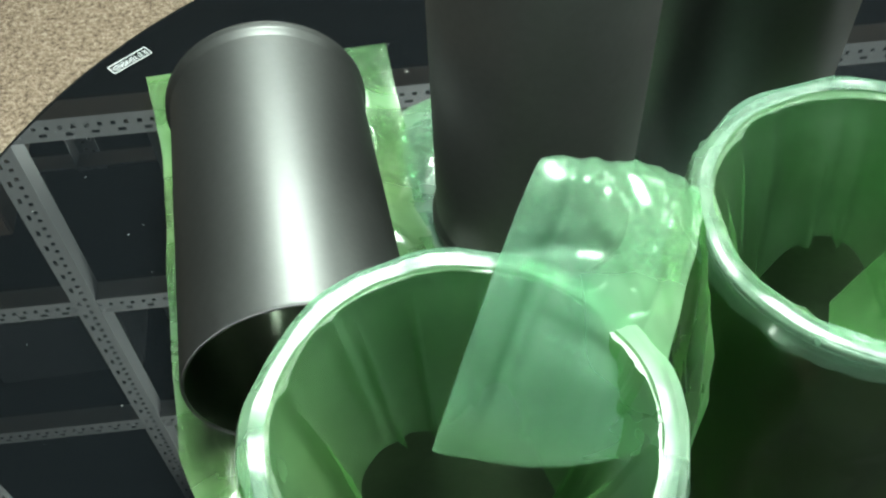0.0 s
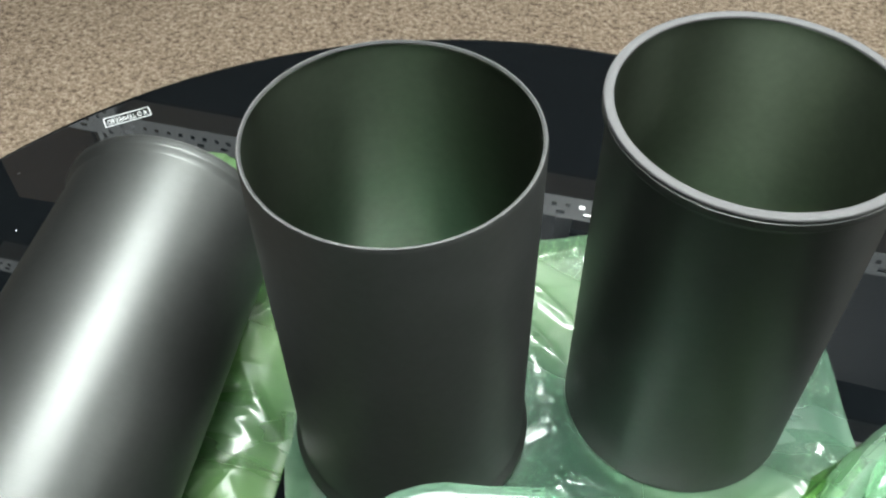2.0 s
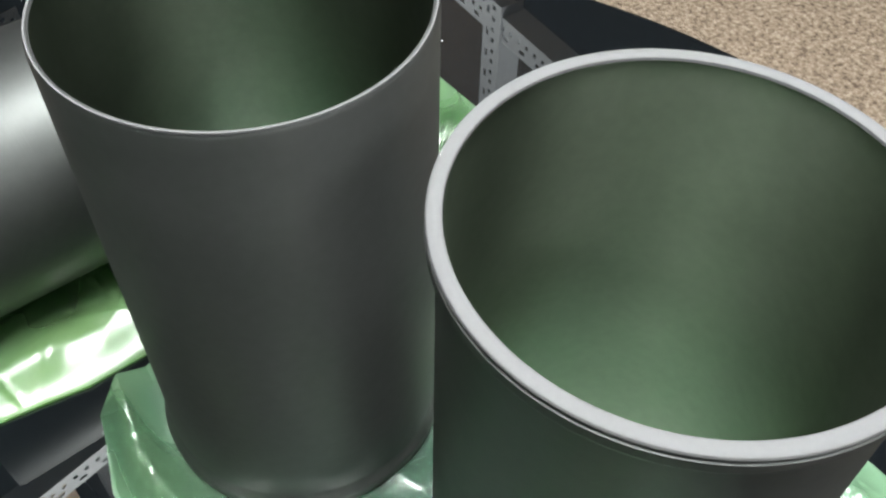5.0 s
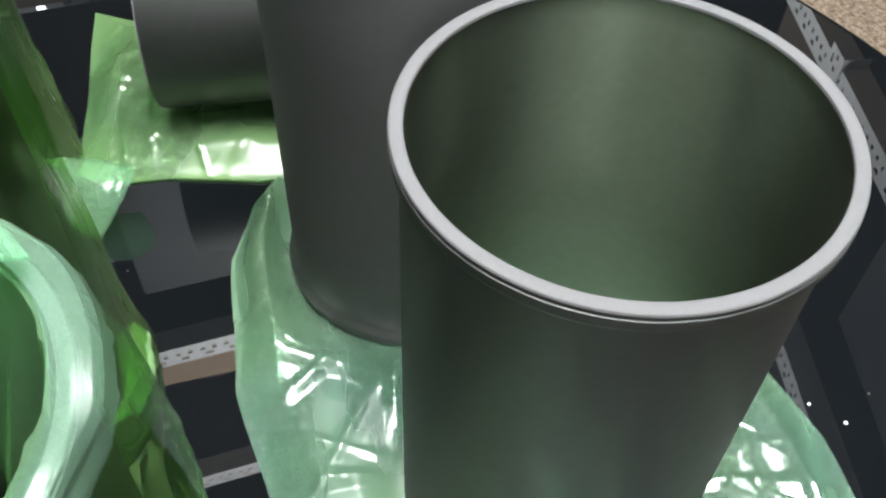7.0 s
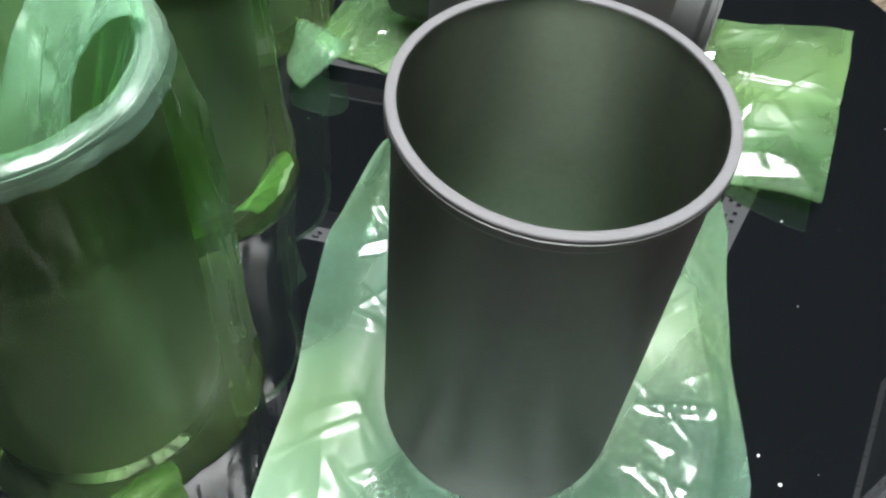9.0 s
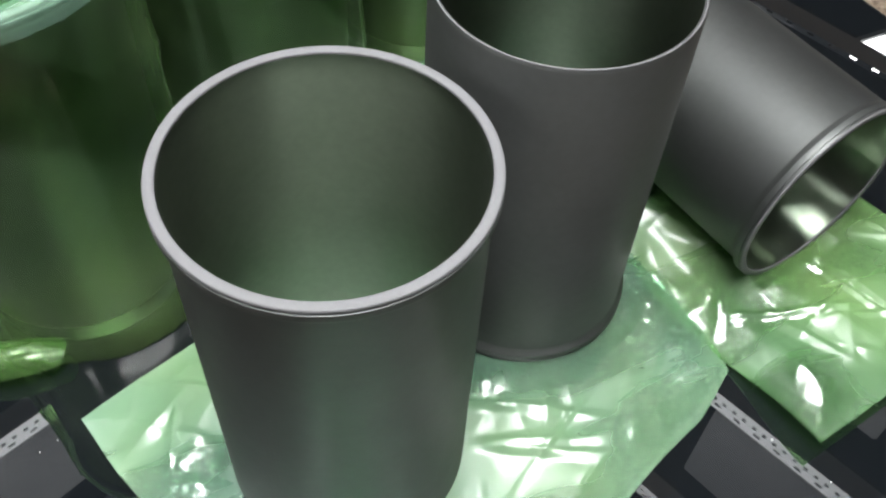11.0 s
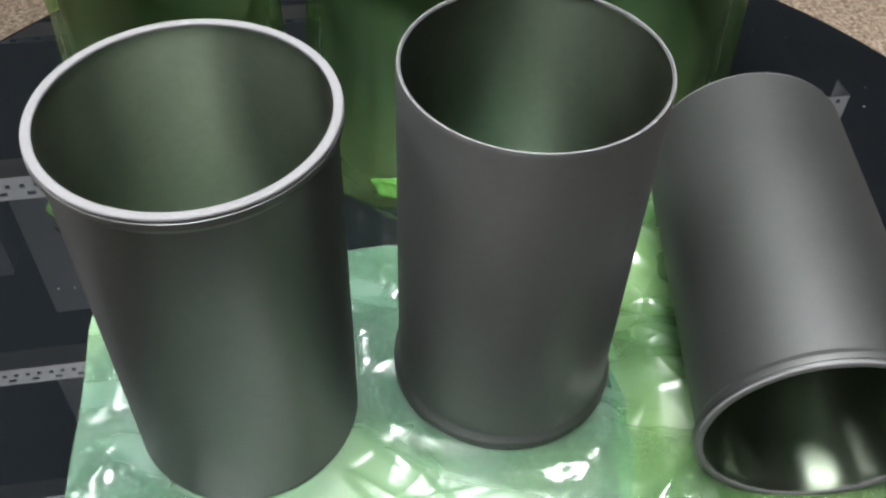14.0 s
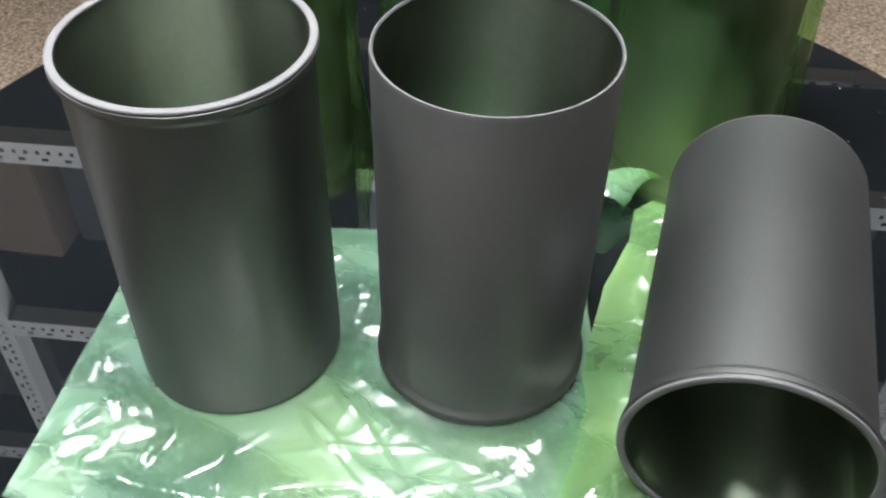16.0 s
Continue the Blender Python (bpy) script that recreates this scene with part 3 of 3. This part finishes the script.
def sheet(rows, seed, origin, nu=64, nv=64, amp=0.0042):
    """A doubled film through 3 x 3 points, with folds."""
    rng = random.Random(seed)
    folds = creases(rng, 12, (0, 1, 0, 1), 0.6, amp, 0.04)

    def q(a, b, c, t):
        return a * (2 * (t - 0.5) * (t - 1)) + b * (4 * t * (1 - t)) + c * (2 * t * (t - 0.5))
    pts = [[Vector(p) - origin for p in row] for row in rows]
    bm = bmesh.new()
    grid = []
    for i in range(nu + 1):
        line = []
        for j in range(nv + 1):
            u, v = i / nu, j / nv
            p = q(*[q(*row, u) for row in pts], v)
            du = q(*[q(*row, min(1, u + 0.02)) for row in pts], v) - q(*[q(*row, max(0, u - 0.02)) for row in pts], v)
            dv = q(*[q(*row, u) for row in pts], min(1, v + 0.02)) - q(*[q(*row, u) for row in pts], max(0, v - 0.02))
            nrm = du.cross(dv).normalized()
            h = 0.6 * crumple(folds, u, v) + amp * 0.7 * facets(u * 0.08, v * 0.08, 0.045, seed) + 0.003 * noise.noise((u * 2, v * 2, seed * 1.7)) + amp * 0.3 * ridge(noise.noise((u * 3.5, v * 1.1 + u * 0.4, seed * 2.3)), 0.20)
            line.append(p + nrm * h)
        grid.append(line)
    skins = []
    for side in (0, 1):
        skins.append([[bm.verts.new(p + Vector((0, 0, -0.0012 * side))) for p in line] for line in grid])
    for sk in skins:
        for i in range(nu):
            for j in range(nv):
                bm.faces.new((sk[i][j], sk[i + 1][j], sk[i + 1][j + 1], sk[i][j + 1]))
    a, b = skins
    for i in range(nu):
        bm.faces.new((a[i][0], b[i][0], b[i + 1][0], a[i + 1][0]))
    for j in range(nv):
        bm.faces.new((a[0][j], a[0][j + 1], b[0][j + 1], b[0][j]))
        bm.faces.new((a[nu][j], b[nu][j], b[nu][j + 1], a[nu][j + 1]))
    return bm


# how far each bag hangs off its liner, and towards which side
LOOSE = ((0.002, 0.0), (0.003, -1.2), (0.008, -1.0))
WRAPPED = ((0.062, 0.302), (-0.1065, 0.219), (-0.261, 0.139))
FLAPS = (
    (((0.028, 0.217, 0.280), (-0.003, 0.212, 0.272), (-0.033, 0.213, 0.253)),
     ((0.044, 0.243, 0.262), (0.012, 0.250, 0.262), (-0.020, 0.258, 0.250)),
     ((0.074, 0.285, 0.190), (0.036, 0.293, 0.190), (-0.002, 0.298, 0.205))),
    (((-0.163, 0.202, 0.240), (-0.135, 0.205, 0.215), (-0.105, 0.215, 0.175)),
     ((-0.162, 0.228, 0.190), (-0.135, 0.232, 0.165), (-0.106, 0.237, 0.150)),
     ((-0.150, 0.258, 0.205), (-0.126, 0.266, 0.165), (-0.100, 0.270, 0.150))),
    (((-0.199, 0.142, 0.251), (-0.198, 0.112, 0.254), (-0.216, 0.085, 0.251)),
     ((-0.228, 0.146, 0.236), (-0.226, 0.122, 0.238), (-0.229, 0.100, 0.246)),
     ((-0.262, 0.150, 0.178), (-0.257, 0.134, 0.172), (-0.246, 0.112, 0.200))),
)
TAILS = (
    (((0.062, 0.235, 0.004), (0.050, 0.222, 0.012), (0.036, 0.215, 0.004)),
     ((0.052, 0.205, 0.016), (0.030, 0.200, 0.026), (0.008, 0.203, 0.008)),
     ((0.046, 0.176, 0.010), (0.028, 0.168, 0.022), (0.000, 0.184, 0.002))),
    (((-0.125, 0.150, 0.001), (-0.105, 0.148, 0.006), (-0.070, 0.160, 0.002)),
     ((-0.122, 0.143, 0.006), (-0.100, 0.140, 0.014), (-0.066, 0.148, 0.010)),
     ((-0.116, 0.137, 0.001), (-0.096, 0.133, 0.004), (-0.072, 0.138, 0.010))),
    (((-0.345, 0.090, 0.002), (-0.325, 0.078, 0.010), (-0.290, 0.070, 0.004)),
     ((-0.352, 0.076, 0.010), (-0.325, 0.064, 0.016), (-0.287, 0.060, 0.008)),
     ((-0.358, 0.064, 0.002), (-0.330, 0.052, 0.004), (-0.295, 0.050, 0.002))),
)
for k, (x, y) in enumerate(WRAPPED):
    wrapped_liner(x, y, k + 1, "clear green polythene bag round a standing liner", (FLAPS[k], TAILS[k]))

# ---- tempered mark on the glass ----


def glass_mark():
    root = new("glass_mark")
    u = Vector((0.354 - 0.327, -0.202 + 0.227, 0)).normalized()
    ang = math.degrees(math.atan2(u.y, u.x))
    root.matrix_basis = pose(0.3310, -0.2065, TOP, 0, 0, ang)
    bm = bmesh.new()
    L, Wd = 0.038, 0.0115
    for sx, sy, x, y in ((L, 0.0008, 0, Wd / 2), (L, 0.0008, 0, -Wd / 2), (0.0008, Wd, L / 2, 0), (0.0008, Wd, -L / 2, 0)):
        box(sx, sy, 0.0003, x, y, 0.0001, bm=bm)
    part("border", bm, PRINT, root, smooth=0)
    cu = bpy.data.curves.new("letters", "FONT")
    cu.body, cu.size, cu.align_x, cu.align_y, cu.extrude = "X D TEMPERED", 0.0085, "CENTER", "CENTER", 0.0001
    tmp = bpy.data.objects.new("letters", cu)
    scene.collection.objects.link(tmp)
    me = bpy.data.meshes.new_from_object(tmp.evaluated_get(bpy.context.evaluated_depsgraph_get()))
    bpy.data.objects.remove(tmp)
    me.materials.clear()
    me.materials.append(PRINT)
    ob = new("letters", me)
    ob.parent = root
    wide = max(v.co.x for v in me.vertices) - min(v.co.x for v in me.vertices)
    ob.matrix_basis = Matrix.Translation((0, 0, 0.0003)) @ Matrix.Diagonal((0.034 / wide, 1, 1, 1))
    tagged(root, "small white printed tempered-glass mark on the black glass", "glass mark")


glass_mark()

# ---- hanging slotted-angle racks ----


def slotted_angle(length):
    """A slotted steel angle along x: one flange lies flat, the other stands; slots go through the flat flange."""
    bm = bmesh.new()
    w, th, pitch = 0.042, 0.002, 0.04
    n = max(1, int(length / pitch))
    pitch = length / n
    for i in range(n):
        x = -length / 2 + (i + 0.5) * pitch
        # flat flange as a frame round one long and two short slots
        for sx, sy, dx, dy in ((pitch, 0.008, 0, 0.004), (pitch, 0.007, 0, 0.0185), (pitch, 0.012, 0, 0.036),
                               (pitch * 0.34, 0.007, -pitch * 0.33, 0.0115), (pitch * 0.34, 0.007, pitch * 0.33, 0.0115)):
            box(sx, sy, th, x + dx, dy, 0, bm=bm)
        for dx, sx in ((-pitch * 0.42, pitch * 0.16), (0, pitch * 0.3), (pitch * 0.42, pitch * 0.16)):
            box(sx, 0.008, th, x + dx, 0.026, 0, bm=bm)
    box(length, th, 0.042, 0, 0.042 + th / 2, 0, bm=bm)
    return bm


def rack(m, x0, x1, posts, label, goods):
    root = new("hanging_rack")
    depth, length, mid = 0.40, x1 - x0, (x0 + x1) / 2
    me = mesh_of(slotted_angle(length), ANGLE, 0)
    for h in (0.42, 0.87, 1.32):
        for y, turn in ((0, 0), (depth, 180)):
            ob = new("beam", me)
            ob.parent = root
            ob.matrix_basis = pose(mid, y, h + 0.021, 0, 0, turn) @ pose(0, 0, 0.021, -90, 0, 0)
        part("shelf_board", box(length, depth - 0.09, 0.012, mid, depth / 2, h + 0.006), BOARD, root, "black shelf board", smooth=0)
    post = mesh_of(slotted_angle(CEIL - 0.40), ANGLE, 0)
    for x in posts:
        for y, turn in ((-0.003, 0), (depth + 0.003, 180)):
            ob = new("post", post)
            ob.parent = root
            ob.matrix_basis = pose(x, y, (CEIL + 0.40) / 2, 0, 0, turn) @ Matrix(((0, 1, 0, 0), (0, 0, 1, 0), (1, 0, 0, 0), (0, 0, 0, 1)))
    root.matrix_basis = m
    tagged(root, label, "storage rack", group="hanging racks")
    rng = random.Random(round(x0 * 100))
    for gx, w, d, hh, h, mat, lab in goods:
        b = new("storage_box")
        part("carton", box(w, d, hh, 0, 0, 0, 0.003), mat, b)
        part("tape", box(0.05, d + 0.002, 0.001, 0, 0, hh), mat, b)
        b.matrix_basis = m @ pose(gx, depth / 2, h + 0.018, 0, 0, rng.uniform(-3, 3))
        tagged(b, lab, "box", group="boxes on the racks")


BROWN, BLACK = "brown cardboard box on a shelf board", "black cardboard box on a shelf board"
LABEL = "grey slotted-angle storage rack hung from the ceiling"
rack(pose(-0.02, -0.65, 0, 0, 0, 183.5), -1.15, 1.1, (-0.785, 1.08), LABEL,
     ((-0.97, 0.22, 0.28, 0.30, 0.42, BROWNDARK, "dark brown cardboard box on a shelf board"), (-0.3, 0.5, 0.3, 0.34, 0.42, DARKBOX, BLACK), (0.4, 0.6, 0.3, 0.34, 0.42, DARKBOX, BLACK),
      (-0.35, 0.6, 0.3, 0.34, 0.87, DARKBOX, BLACK), (0.4, 0.6, 0.3, 0.34, 0.87, DARKBOX, BLACK), (-0.9, 0.3, 0.3, 0.3, 0.87, DARKBOX, BLACK)))
rack(pose(0.62, 0.10, 0, 0, 0, -71), -0.66, 0.27, (0.21, -0.64), LABEL,
     ((-0.27, 0.3, 0.3, 0.16, 0.87, CARD, BROWN), (-0.27, 0.32, 0.3, 0.12, 1.32, CARD, BROWN), (0.07, 0.30, 0.3, 0.36, 0.87, DARKBOX, BLACK),
      (-0.1, 0.5, 0.3, 0.34, 0.42, DARKBOX, BLACK), (0.07, 0.30, 0.3, 0.36, 1.32, DARKBOX, BLACK)))
rack(pose(-0.42, 0.62, 0, 0, 0, 20), -1.0, 0.92, (-0.82, 0.90), LABEL,
     ((-0.71, 0.13, 0.28, 0.30, 0.42, BROWNDARK, "dark brown cardboard box on a shelf board"), (-0.52, 0.16, 0.28, 0.25, 0.42, DARKBOX, BLACK), (-0.15, 0.5, 0.3, 0.34, 0.42, DARKBOX, BLACK), (0.5, 0.6, 0.3, 0.34, 0.42, DARKBOX, BLACK),
      (-0.1, 0.7, 0.3, 0.34, 0.87, DARKBOX, BLACK), (-0.85, 0.2, 0.3, 0.3, 0.87, DARKBOX, BLACK)))


# ---- dust on the glass ----
def dust():
    rng = random.Random(5)
    bm = bmesh.new()
    spots = [(-0.098, -0.217, 0.0011), (-0.109, -0.234, 0.0014)]
    while len(spots) < 90:
        a, r = rng.uniform(0, 2 * math.pi), RT * math.sqrt(rng.random()) * 0.97
        spots.append((CX + r * math.cos(a), CY + r * math.sin(a), rng.uniform(0.0002, 0.0007)))
    for x, y, r in spots:
        bmesh.ops.create_icosphere(bm, subdivisions=1, radius=r, matrix=Matrix.Translation((x, y, TOP + r * 0.25)) @ Matrix.Diagonal((rng.uniform(0.6, 1.8), 1, 0.3, 1)))
    tagged(part("dust", bm, PLUSH), "pale specks of dust on the black glass", "dust", kind="stuff")


dust()
